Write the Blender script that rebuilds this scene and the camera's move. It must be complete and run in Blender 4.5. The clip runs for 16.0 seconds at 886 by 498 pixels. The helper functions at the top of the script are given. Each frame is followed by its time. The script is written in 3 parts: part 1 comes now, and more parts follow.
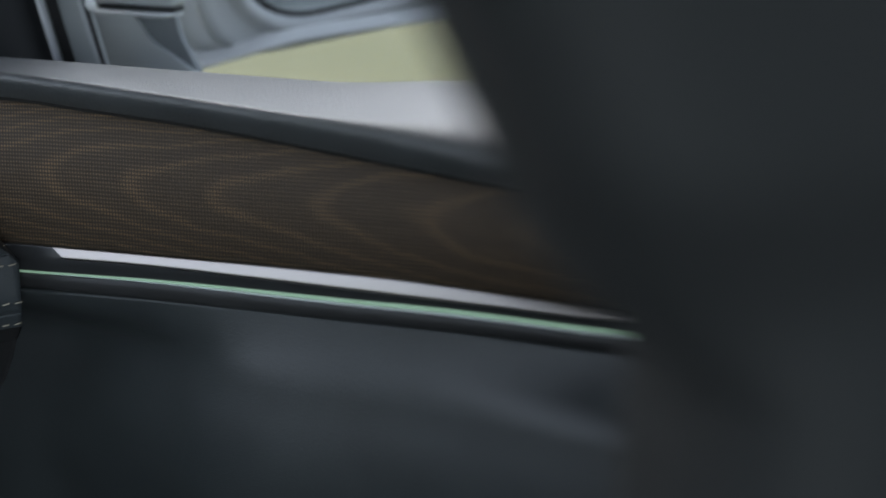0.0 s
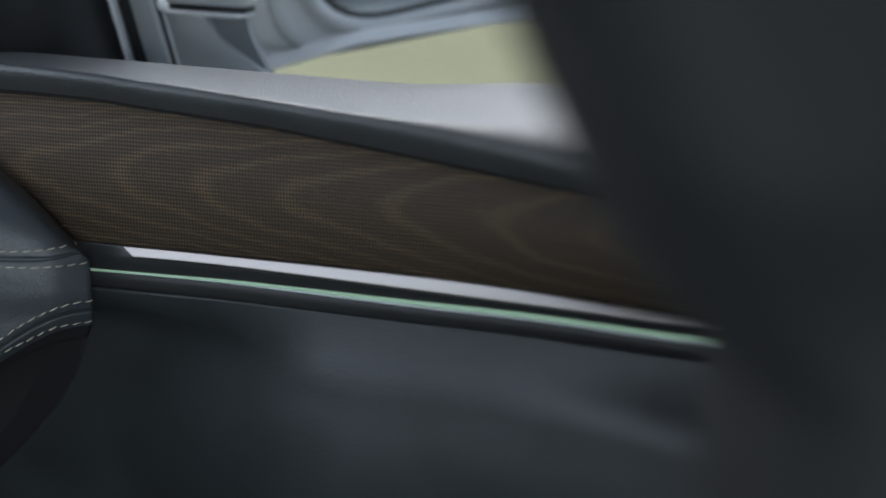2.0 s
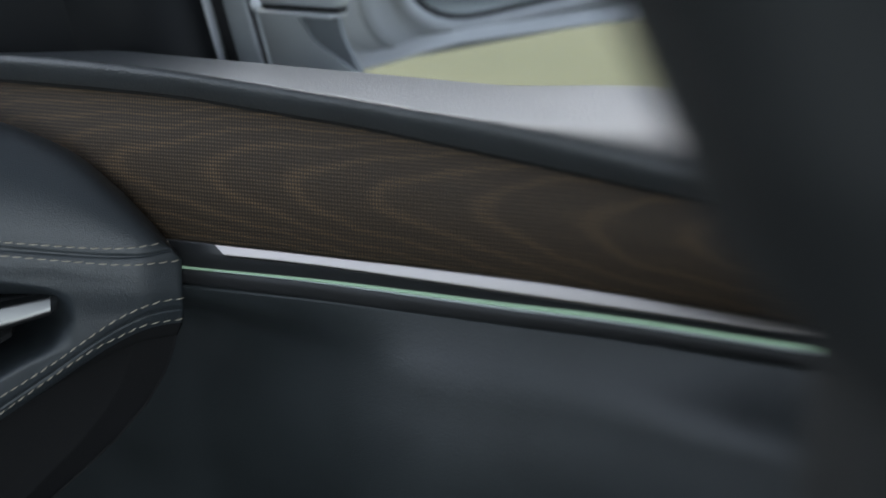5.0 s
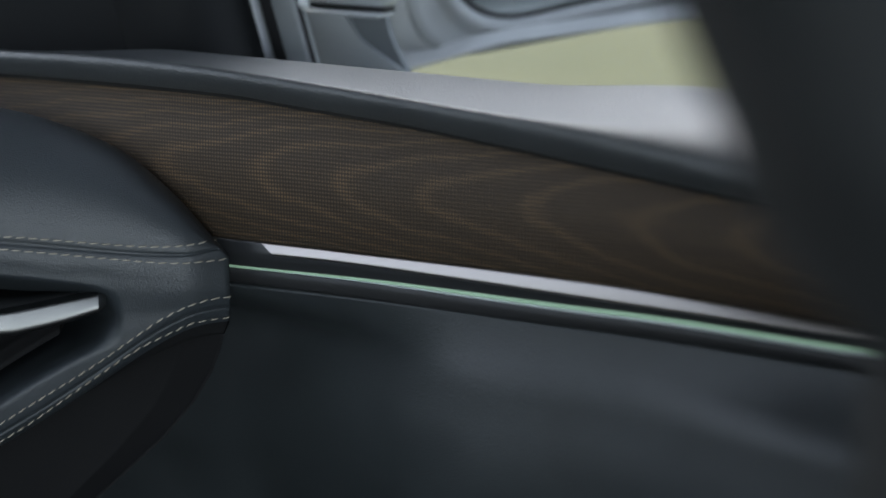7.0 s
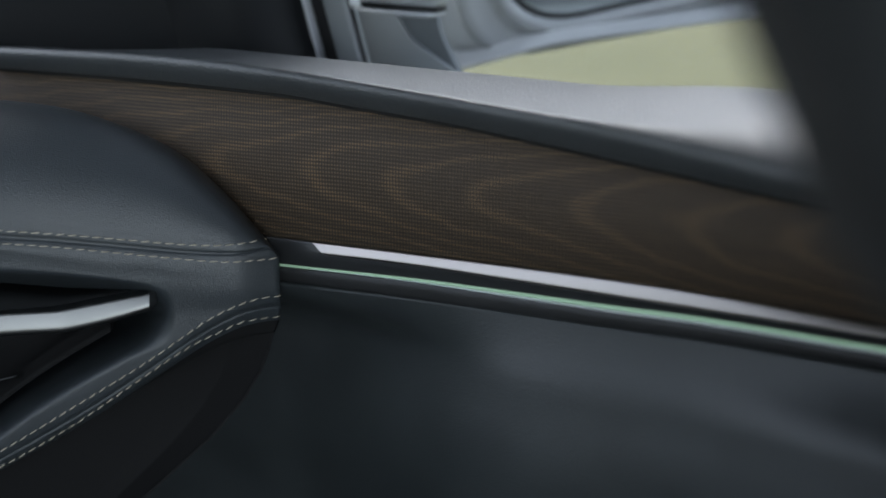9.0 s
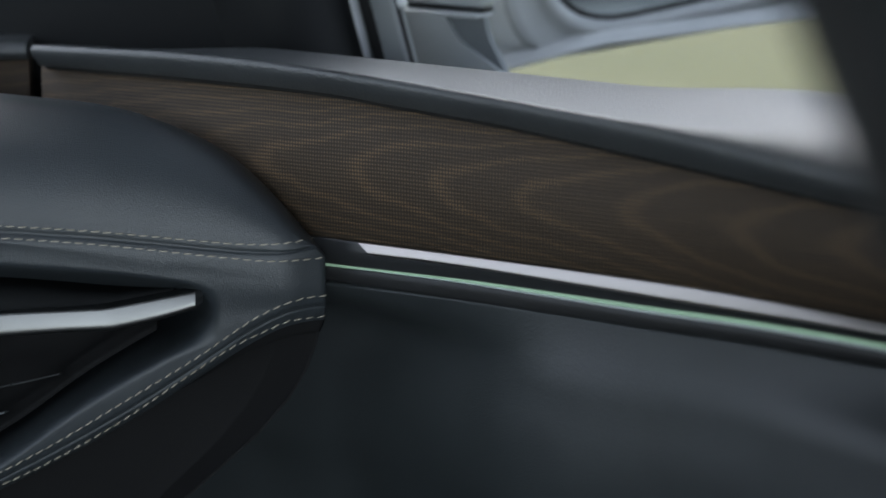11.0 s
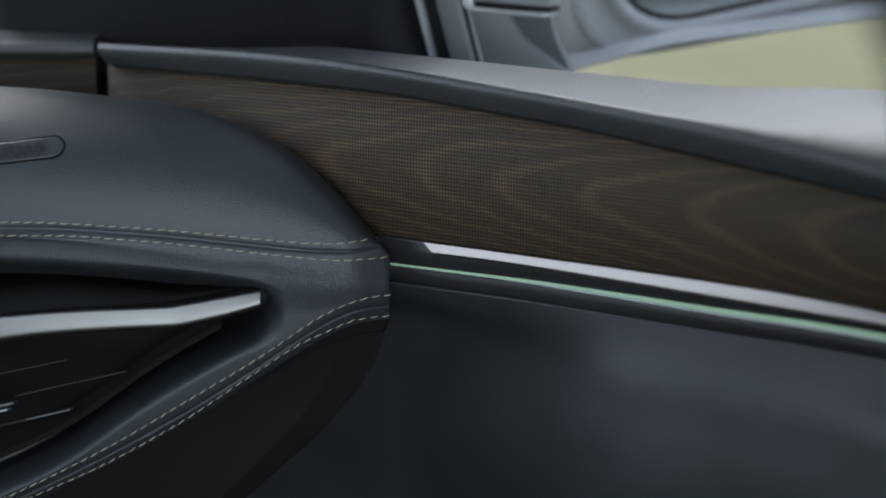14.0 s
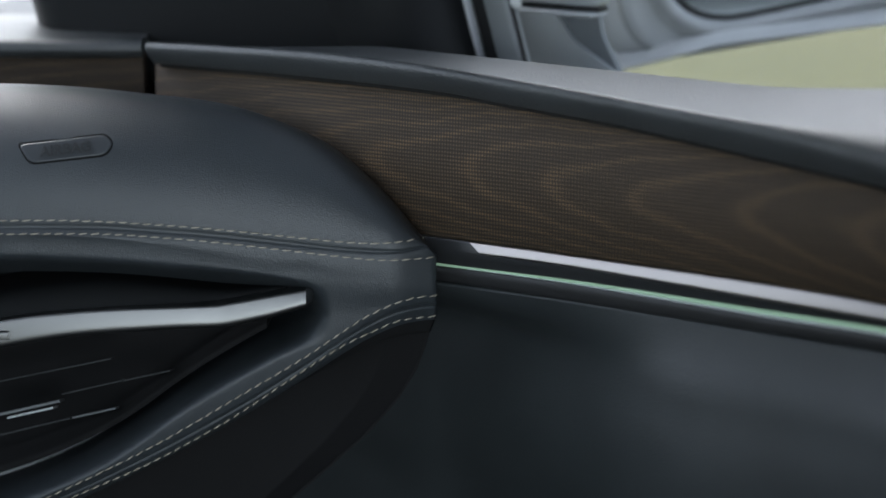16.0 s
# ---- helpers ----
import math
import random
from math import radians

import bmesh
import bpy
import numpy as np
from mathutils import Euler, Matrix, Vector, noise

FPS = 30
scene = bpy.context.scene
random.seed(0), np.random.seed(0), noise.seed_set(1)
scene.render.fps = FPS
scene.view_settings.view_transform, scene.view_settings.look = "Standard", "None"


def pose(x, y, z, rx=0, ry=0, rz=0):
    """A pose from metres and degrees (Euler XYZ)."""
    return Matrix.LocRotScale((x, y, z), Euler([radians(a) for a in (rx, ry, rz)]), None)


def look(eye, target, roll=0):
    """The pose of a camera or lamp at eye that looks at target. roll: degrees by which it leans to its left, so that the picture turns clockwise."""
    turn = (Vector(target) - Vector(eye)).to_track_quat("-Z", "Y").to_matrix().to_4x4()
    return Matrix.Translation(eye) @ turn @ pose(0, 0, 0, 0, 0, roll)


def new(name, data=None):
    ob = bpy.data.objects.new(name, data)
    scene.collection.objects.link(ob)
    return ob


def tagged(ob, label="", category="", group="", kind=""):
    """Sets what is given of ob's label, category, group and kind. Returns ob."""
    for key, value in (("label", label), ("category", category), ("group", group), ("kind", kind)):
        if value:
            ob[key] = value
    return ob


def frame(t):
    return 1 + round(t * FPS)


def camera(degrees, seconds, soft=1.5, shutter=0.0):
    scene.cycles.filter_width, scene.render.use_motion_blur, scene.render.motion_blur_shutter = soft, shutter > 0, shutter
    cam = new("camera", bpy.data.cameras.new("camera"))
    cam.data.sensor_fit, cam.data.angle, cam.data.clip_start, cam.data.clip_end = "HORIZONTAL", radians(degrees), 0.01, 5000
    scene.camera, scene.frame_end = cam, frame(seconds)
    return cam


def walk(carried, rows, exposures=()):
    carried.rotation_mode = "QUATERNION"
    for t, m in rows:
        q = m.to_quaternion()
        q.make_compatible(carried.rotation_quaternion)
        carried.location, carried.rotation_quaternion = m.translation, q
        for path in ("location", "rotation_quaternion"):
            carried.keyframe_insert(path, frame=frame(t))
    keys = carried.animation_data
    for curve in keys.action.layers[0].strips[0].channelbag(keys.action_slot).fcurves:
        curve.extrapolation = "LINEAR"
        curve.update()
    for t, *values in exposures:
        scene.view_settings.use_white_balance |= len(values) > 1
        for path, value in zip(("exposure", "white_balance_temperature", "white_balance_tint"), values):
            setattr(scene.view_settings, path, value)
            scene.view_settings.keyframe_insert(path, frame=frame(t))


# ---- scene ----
cam = camera(27.0, 16.0, soft=1.8, shutter=0.0)
cam.data.dof.use_dof = True
cam.data.dof.focus_distance = 1.0
cam.data.dof.aperture_fstop = 3.8
PATH = [
    (0.0, pose(-0.0052, -0.0248, 1.3075, 75.690, -0.021, -65.474)),
    (0.5, pose(-0.0051, -0.0230, 1.3071, 75.732, -0.116, -64.960)),
    (1.0, pose(-0.0050, -0.0213, 1.3069, 75.775, -0.238, -64.419)),
    (1.5, pose(-0.0051, -0.0203, 1.3068, 75.769, -0.173, -63.983)),
    (2.0, pose(-0.0052, -0.0197, 1.3067, 75.781, -0.133, -63.496)),
    (2.5, pose(-0.0055, -0.0190, 1.3066, 75.784, -0.072, -63.052)),
    (3.0, pose(-0.0058, -0.0183, 1.3064, 75.797, -0.038, -62.615)),
    (3.5, pose(-0.0060, -0.0174, 1.3061, 75.808, -0.108, -62.187)),
    (4.0, pose(-0.0060, -0.0163, 1.3059, 75.829, -0.141, -61.733)),
    (6.5, pose(-0.0052, -0.0119, 1.3054, 75.836, -0.156, -59.860)),
    (7.0, pose(-0.0049, -0.0115, 1.3052, 75.835, -0.118, -59.521)),
    (7.5, pose(-0.0048, -0.0107, 1.3050, 75.846, -0.155, -59.158)),
    (8.0, pose(-0.0046, -0.0101, 1.3047, 75.856, -0.148, -58.797)),
    (8.5, pose(-0.0044, -0.0096, 1.3046, 75.858, -0.109, -58.429)),
    (9.0, pose(-0.0044, -0.0091, 1.3045, 75.855, -0.111, -58.017)),
    (11.5, pose(-0.0044, -0.0060, 1.3046, 75.843, -0.182, -56.332)),
    (12.0, pose(-0.0041, -0.0057, 1.3044, 75.843, -0.140, -55.991)),
    (12.5, pose(-0.0038, -0.0052, 1.3040, 75.864, -0.175, -55.629)),
    (13.0, pose(-0.0034, -0.0045, 1.3034, 75.880, -0.123, -55.303)),
    (13.5, pose(-0.0030, -0.0038, 1.3029, 75.896, -0.048, -55.054)),
    (14.0, pose(-0.0026, -0.0031, 1.3023, 75.917, -0.049, -54.718)),
    (14.5, pose(-0.0019, -0.0024, 1.3017, 75.938, -0.050, -54.415)),
    (15.0, pose(-0.0013, -0.0016, 1.3012, 75.960, -0.028, -54.061)),
    (15.5, pose(-0.0007, -0.0008, 1.3006, 75.981, -0.002, -53.703)),
    (16.0, pose(0.0000, 0.0000, 1.3000, 76.000, 0.000, -53.300)),
]
walk(cam, PATH, [(0.0, 1.6, 6000, 8), (16.0, 1.6, 6000, 8)])

# ---- world, sun, exposure ----
world = bpy.data.worlds.new("sky")
scene.world = world
world.use_nodes = True
wn = world.node_tree.nodes
sky = wn.new("ShaderNodeTexSky")
sky.sky_type = "NISHITA"
sky.sun_disc = False
sky.sun_elevation = radians(49)
sky.sun_rotation = radians(24)
sky.dust_density = 3.0
sky.air_density = 1.0
sky.ozone_density = 0.6
veil = wn.new("ShaderNodeHueSaturation")
veil.inputs["Saturation"].default_value = 0.4
wn["Background"].inputs["Strength"].default_value = 0.15
world.node_tree.links.new(sky.outputs[0], veil.inputs["Color"])
world.node_tree.links.new(veil.outputs[0], wn["Background"].inputs["Color"])
sun = new("sun", bpy.data.lights.new("sun", "SUN"))
sun.data.energy = 0.3
sun.data.angle = radians(50)
sun.data.color = (1.0, 0.96, 0.9)
# Unseen fill lamp added to brighten the pad and door; the doorway is assumed.
fill_lamp = new("cabin_fill_light", bpy.data.lights.new("cabin_fill_light", "AREA"))
fill_lamp.data.shape = "RECTANGLE"
fill_lamp.data.size, fill_lamp.data.size_y = 0.8, 0.6
fill_lamp.data.energy = 5.8
fill_lamp.data.color = (0.92, 0.97, 1.0)
fill_lamp.matrix_world = look((-0.74, -0.70, 1.04), (0.7, 0.50, 1.05))
sun.matrix_world = look((3.5, 8.0, 10), (0, 0, 0))


# ---- materials ----
def material(name, colour, rough=0.5, metal=0.0, spec=0.5):
    m = bpy.data.materials.new(name)
    m.use_nodes = True
    b = m.node_tree.nodes["Principled BSDF"]
    b.inputs["Base Color"].default_value = (*colour, 1)
    b.inputs["Roughness"].default_value = rough
    b.inputs["Metallic"].default_value = metal
    b.inputs["Specular IOR Level"].default_value = spec
    return m, m.node_tree.nodes, m.node_tree.links, b


def math_node(nodes, links, op, a, b=None, c=None):
    n = nodes.new("ShaderNodeMath")
    n.operation = op
    for i, v in enumerate((a, b, c)):
        if v is None:
            continue
        if isinstance(v, (int, float)):
            n.inputs[i].default_value = v
        else:
            links.new(v, n.inputs[i])
    return n.outputs[0]


def noise_node(nodes, links, coord, scale, detail=3.0, rough=0.5):
    n = nodes.new("ShaderNodeTexNoise")
    n.inputs["Scale"].default_value = scale
    n.inputs["Detail"].default_value = detail
    n.inputs["Roughness"].default_value = rough
    links.new(coord, n.inputs["Vector"])
    return n.outputs["Fac"]


def ramp_node(nodes, links, fac, stops):
    n = nodes.new("ShaderNodeValToRGB")
    els = n.color_ramp.elements
    while len(els) < len(stops):
        els.new(0.5)
    for e, (p, c) in zip(els, stops):
        e.position, e.color = p, (*c, 1)
    links.new(fac, n.inputs[0])
    return n.outputs[0]


def bump_node(nodes, links, height, bsdf, strength, dist):
    n = nodes.new("ShaderNodeBump")
    n.inputs["Strength"].default_value = strength
    n.inputs["Distance"].default_value = dist
    links.new(height, n.inputs["Height"])
    links.new(n.outputs[0], bsdf.inputs["Normal"])


def leather(name, colour, rough, grain=800.0, strength=0.35, spec=0.5, uneven=0.14):
    """Grained hide or vinyl: pebbled relief, broad uneven gloss and colour."""
    m, n, l, b = material(name, colour, rough, spec=spec)
    co = n.new("ShaderNodeTexCoord").outputs["Object"]
    v = n.new("ShaderNodeTexVoronoi")
    v.feature = "SMOOTH_F1"
    v.inputs["Scale"].default_value = grain
    l.new(co, v.inputs["Vector"])
    fine = noise_node(n, l, co, grain * 0.8, 3.0, 0.5)
    broad = noise_node(n, l, co, 22.0, 3.0)
    h = math_node(n, l, "ADD", v.outputs["Distance"], math_node(n, l, "MULTIPLY", fine, 0.35))
    bump_node(n, l, h, b, strength, 0.0008)
    c0 = tuple(x * 0.9 for x in colour)
    c1 = tuple(x * 1.12 for x in colour)
    l.new(ramp_node(n, l, broad, [(0.3, c0), (0.7, c1)]), b.inputs["Base Color"])
    l.new(math_node(n, l, "MULTIPLY_ADD", broad, uneven, rough - uneven / 2), b.inputs["Roughness"])
    return m


def plastic(name, colour, rough, grain=600.0, strength=0.1, spec=0.5):
    m, n, l, b = material(name, colour, rough, spec=spec)
    co = n.new("ShaderNodeTexCoord").outputs["Object"]
    fine = noise_node(n, l, co, grain, 3.0)
    broad = noise_node(n, l, co, 9.0, 4.0)
    bump_node(n, l, fine, b, strength, 0.0006)
    c0 = tuple(x * 0.85 for x in colour)
    c1 = tuple(x * 1.15 for x in colour)
    l.new(ramp_node(n, l, broad, [(0.3, c0), (0.7, c1)]), b.inputs["Base Color"])
    l.new(math_node(n, l, "MULTIPLY_ADD", broad, 0.14, rough - 0.07), b.inputs["Roughness"])
    return m


def wood(name):
    """Open-pored dark veneer: nested arched figure under a fine embossed grid."""
    m, n, l, b = material(name, (0.04, 0.026, 0.017), 0.6, spec=0.2)
    co = n.new("ShaderNodeTexCoord").outputs["Object"]
    xyz = n.new("ShaderNodeSeparateXYZ")
    l.new(co, xyz.inputs[0])
    wobble = noise_node(n, l, co, 14.0, 3.0)
    y = xyz.outputs["Y"]
    z = math_node(n, l, "MULTIPLY_ADD", wobble, 0.012, xyz.outputs["Z"])
    dz = math_node(n, l, "SUBTRACT", z, 1.107)
    f = math_node(n, l, "MULTIPLY_ADD", math_node(n, l, "MULTIPLY", dz, dz), 135.0, y)
    f = math_node(n, l, "MULTIPLY_ADD", noise_node(n, l, co, 30.0, 2.0), 0.035, f)
    ring = math_node(n, l, "COSINE", math_node(n, l, "MULTIPLY", math_node(n, l, "SUBTRACT", f, WOOD_TIP), 2 * math.pi / 0.056))
    ring = math_node(n, l, "POWER", math_node(n, l, "MULTIPLY_ADD", ring, 0.5, 0.5), 5.0)
    squeeze = n.new("ShaderNodeMapping")
    squeeze.inputs["Scale"].default_value = (1, 18, 420)
    l.new(co, squeeze.inputs["Vector"])
    fibre = noise_node(n, l, squeeze.outputs[0], 1.0, 4.0, 0.65)
    gy = math_node(n, l, "SINE", math_node(n, l, "MULTIPLY", y, 2 * math.pi / 0.0019))
    gz = math_node(n, l, "SINE", math_node(n, l, "MULTIPLY", math_node(n, l, "MULTIPLY_ADD", y, 0.03, math_node(n, l, "MULTIPLY_ADD", wobble, 0.002, xyz.outputs["Z"])), 2 * math.pi / 0.0021))
    cell = math_node(n, l, "MULTIPLY", math_node(n, l, "MULTIPLY_ADD", gy, 0.48, 0.52), math_node(n, l, "MULTIPLY_ADD", gz, 0.45, 0.55))
    tone = math_node(n, l, "MULTIPLY_ADD", ring, 0.27, math_node(n, l, "MULTIPLY_ADD", fibre, 0.30, 0.18))
    tone = math_node(n, l, "MULTIPLY", tone, math_node(n, l, "MULTIPLY_ADD", cell, 1.60, 0.12))
    col = ramp_node(n, l, tone, [(0.0, (0.030, 0.024, 0.019)), (0.25, (0.060, 0.047, 0.034)), (0.75, (0.170, 0.110, 0.060))])
    l.new(col, b.inputs["Base Color"])
    bump_node(n, l, cell, b, 0.55, 0.0006)
    return m


LEATHER = leather("dash_leather", (0.0275, 0.033, 0.037), 0.44, 1700.0, 0.30, 0.6)
DOOR_LEATHER = leather("door_leather", (0.0262, 0.0305, 0.0318), 0.42, 1400.0, 0.2)
SILL_VINYL = leather("sill_vinyl", (0.042, 0.046, 0.048), 0.44, 900.0, 0.42, 0.85, 0.06)
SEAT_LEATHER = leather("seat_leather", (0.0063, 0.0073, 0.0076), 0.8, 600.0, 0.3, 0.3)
BADGE = plastic("badge_plastic", (0.045, 0.050, 0.055), 0.40, 1500.0, 0.05)
WOOD_TIP = 0.4785
WOOD = wood("veneer")
BLACK = plastic("black_plastic", (0.018, 0.0185, 0.019), 0.5)
GLOSS = material("gloss_black", (0.022, 0.023, 0.024), 0.28)[0]
PILLAR = plastic("pillar_trim", (0.0075, 0.0082, 0.0086), 0.8, 600.0, 0.1, 0.15)
GARNISH = plastic("garnish", (0.0055, 0.0062, 0.0066), 0.6, 600.0, 0.1, 0.18)
GREY = plastic("grey_plastic", (0.43, 0.455, 0.465), 0.5, 500.0, 0.2)
HOUSING = plastic("mirror_housing_paint", (0.42, 0.435, 0.435), 0.24, 200.0, 0.02, 0.7)
ARM_PAINT = plastic("mirror_arm_plastic", (0.55, 0.565, 0.565), 0.18, 300.0, 0.05)
CHANNEL = plastic("channel_grey", (0.25, 0.265, 0.27), 0.5)
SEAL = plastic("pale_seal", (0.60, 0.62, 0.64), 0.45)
# Near-black colour stands in for shade under the pad, in vent and groove.
SHADE_BLACK = plastic("shade_black", (0.011, 0.011, 0.0113), 0.95, 1500.0, 0.3, 0.15)
VENT_GREY = plastic("vent_grey", (0.14, 0.15, 0.155), 0.4)
VANE = plastic("vane_plastic", (0.022, 0.024, 0.025), 0.5)
ROOT_SHADE = plastic("root_shade_plastic", (0.17, 0.185, 0.195), 0.40)
RUBBER = plastic("rubber", (0.010, 0.010, 0.010), 0.7)
HEADLINER = plastic("headliner", (0.16, 0.16, 0.16), 0.9, 900.0, 0.3)
CARPET = plastic("carpet", (0.02, 0.02, 0.021), 0.95, 900.0, 0.6)
PAINT = plastic("body_paint", (0.10, 0.11, 0.12), 0.3, 100.0, 0.01)
CHROME = material("satin_chrome", (0.38, 0.350, 0.325), 0.28, 1.0)[0]
SATIN = plastic("satin_metal", (0.175, 0.175, 0.170), 0.36, 1200.0, 0.05)
SATIN.node_tree.nodes["Principled BSDF"].inputs["Metallic"].default_value = 1.0
GLASS_MIRROR = material("mirror_glass", (0.80, 0.86, 0.85), 0.02, 1.0)[0]
THREAD = plastic("thread", (0.37, 0.335, 0.265), 0.8, 3000.0, 0.5)
LIGHT = material("ambient_light", (0.25, 0.36, 0.26), 0.4)[0]
lb = LIGHT.node_tree.nodes["Principled BSDF"]
lb.inputs["Emission Color"].default_value = (0.44, 0.66, 0.43, 1)
lb.inputs["Emission Strength"].default_value = 0.085


def field_material():
    m, n, l, b = material("dry_grass", (0.4, 0.38, 0.16), 0.9)
    co = n.new("ShaderNodeTexCoord").outputs["Object"]
    a = noise_node(n, l, co, 0.35, 4.0)
    c = noise_node(n, l, co, 9.0, 5.0, 0.7)
    mix = math_node(n, l, "MULTIPLY_ADD", c, 0.4, math_node(n, l, "MULTIPLY", a, 0.6))
    l.new(ramp_node(n, l, mix, [(0.3, (0.076, 0.084, 0.028)), (0.5, (0.108, 0.108, 0.042)), (0.7, (0.126, 0.121, 0.056))]), b.inputs["Base Color"])
    bump_node(n, l, c, b, 0.8, 0.05)
    return m


FIELD = field_material()


# ---- mesh helpers ----
def mesh_of(bm, name, mat, smooth=True):
    bmesh.ops.recalc_face_normals(bm, faces=bm.faces[:])
    me = bpy.data.meshes.new(name)
    bm.to_mesh(me)
    bm.free()
    me.materials.append(mat)
    if smooth:
        me.shade_smooth()
    return me


def part(name, bm, mat, parent=None, label="", smooth=True):
    ob = new(name, mesh_of(bm, name, mat, smooth))
    ob.parent = parent
    if label:
        tagged(ob, label)
    return ob


def thing(name, label, category, group="", kind=""):
    return tagged(new(name), label, category, group, kind)


def box(bm, lo, hi, bevel=0.0, seg=2):
    c = [(a + b) / 2 for a, b in zip(lo, hi)]
    d = [max(b - a, 1e-5) for a, b in zip(lo, hi)]
    made = bmesh.ops.create_cube(bm, size=1.0, matrix=Matrix.Translation(c) @ Matrix.Diagonal((*d, 1)))
    if bevel:
        edges = list({e for v in made["verts"] for e in v.link_edges})
        bmesh.ops.bevel(bm, geom=edges, offset=bevel, segments=seg, affect="EDGES", profile=0.5)
    return made


def grid_faces(bm, rows, close=False, keep=None):
    """Skin rows of points, each of the same length."""
    vs = [[bm.verts.new(p) for p in row] for row in rows]
    m = len(rows[0])
    for i in range(len(rows) - 1):
        for j in range(m if close else m - 1):
            k = (j + 1) % m
            if keep is None or keep(i, j):
                bm.faces.new((vs[i][j], vs[i + 1][j], vs[i + 1][k], vs[i][k]))
    return vs


def sweep(profile_at, stations, caps=True):
    """A closed profile carried along stations."""
    bm = bmesh.new()
    vs = grid_faces(bm, [profile_at(t) for t in stations], close=True)
    if caps:
        bm.faces.new([bm.verts.new(v.co) for v in vs[0]])
        bm.faces.new([bm.verts.new(v.co) for v in vs[-1][::-1]])
    return bm


def spline(keys, x):
    """Smooth curve through (x, y) keys in rising order of x."""
    if x <= keys[0][0]:
        return keys[0][1] + (x - keys[0][0]) * (keys[1][1] - keys[0][1]) / (keys[1][0] - keys[0][0])
    if x >= keys[-1][0]:
        return keys[-1][1] + (x - keys[-1][0]) * (keys[-1][1] - keys[-2][1]) / (keys[-1][0] - keys[-2][0])
    for i in range(len(keys) - 1):
        if x <= keys[i + 1][0]:
            break
    sl = lambda a, b: (keys[b][1] - keys[a][1]) / (keys[b][0] - keys[a][0])
    h = keys[i + 1][0] - keys[i][0]
    m0 = sl(max(i - 1, 0), i + 1)
    m1 = sl(i, min(i + 2, len(keys) - 1))
    u = (x - keys[i][0]) / h
    return ((2 * u**3 - 3 * u**2 + 1) * keys[i][1] + (u**3 - 2 * u**2 + u) * h * m0
            + (-2 * u**3 + 3 * u**2) * keys[i + 1][1] + (u**3 - u**2) * h * m1)


def ease(a, b, x):
    u = min(max((x - a) / (b - a), 0.0), 1.0)
    return u * u * (3 - 2 * u)


def span(a, b, n):
    return [a + (b - a) * i / (n - 1) for i in range(n)]


def rounded(points, r, seg=5):
    """Round the corners of a closed polygon of 2D points."""
    out = []
    n = len(points)
    for i in range(n):
        p0, p, p1 = Vector(points[i - 1]), Vector(points[i]), Vector(points[(i + 1) % n])
        ri = r[i] if isinstance(r, (list, tuple)) else r
        a = (p0 - p).normalized() * min(ri, (p0 - p).length * 0.49)
        c = (p1 - p).normalized() * min(ri, (p1 - p).length * 0.49)
        for k in range(seg + 1):
            t = k / seg
            out.append(tuple(p + a * (1 - t) ** 2 + c * t**2))
    return out


# The dashboard end is set square to the camera's last heading, 53.3 degrees: s runs along it to the centre of the car,
# e stands out of its face, z is up.
TURN = radians(53.3)
ACROSS = Vector((-math.cos(TURN), math.sin(TURN), 0))
INTO = Vector((math.sin(TURN), math.cos(TURN), 0))


def dash(s, e, z):
    return ACROSS * s + INTO * (0.955 - e) + Vector((0, 0, z))


# ---- ground, cabin shell ----
bm = bmesh.new()
bmesh.ops.create_grid(bm, x_segments=40, y_segments=40, size=400.0)
ground = part("ground", bm, FIELD, None, "", False)
tagged(ground, "pale yellow-green dry grass field outside the car", "ground", kind="structure")


def shell(name, lo, hi, mat, label, category, bevel=0.01):
    bm = bmesh.new()
    box(bm, lo, hi, bevel)
    ob = part(name, bm, mat, None, "", False)
    return tagged(ob, label, category, kind="structure")


shell("floor", (-0.85, -1.9, 0.36), (0.93, 1.6, 0.42), CARPET, "dark carpeted car floor", "floor")
# Unseen roof; its front edge is set to limit skylight on the pad.
shell("ceiling", (-0.62, -1.7, 1.64), (0.68, 0.80, 1.70), HEADLINER, "dark grey fabric headliner of the car", "ceiling")
shell("wall_far_side", (-0.86, 0.10, 0.40), (-0.78, 1.1, 1.00), CARPET, "dark cowl side across the cabin", "wall")
shell("wall_far_rear", (-0.86, -1.9, 0.40), (-0.78, -1.25, 1.00), DOOR_LEATHER, "dark rear side wall across the cabin", "wall")
shell("far_sill", (-0.86, -1.27, 0.40), (-0.78, 0.12, 0.50), CARPET, "unseen dark sill below the assumed open doorway", "sill")
shell("underbody", (-0.84, -1.88, 0.0), (0.92, 1.58, 0.36), BLACK, "dark underbody below the cabin floor", "base")
for nm, lo, hi in (("wall_pillar_rear", (0.60, -1.90, 1.10), (0.86, -1.55, 1.66)), ("wall_pillar_far_rear", (-0.80, -1.90, 0.98), (-0.56, -1.55, 1.66)), ("wall_pillar_far_front", (-0.80, 0.80, 0.98), (-0.58, 0.95, 1.66))):
    shell(nm, lo, hi, PILLAR, "dark trimmed roof pillar", "pillar")
# Unseen block added over the door to keep light off the pad's top.
shell("roof_shade_block", (0.66, 0.58, 1.57), (0.84, 0.98, 1.66), PILLAR, "unseen dark block added above the door to shade the pad", "trim")
shell("wall_rear", (-0.78, -1.95, 0.40), (0.90, -1.85, 1.15), CARPET, "dark rear wall of the cabin", "wall")
shell("wall_rear_side", (0.80, -1.9, 0.40), (0.93, -0.42, 1.14), DOOR_LEATHER, "dark rear side wall of the cabin", "wall")
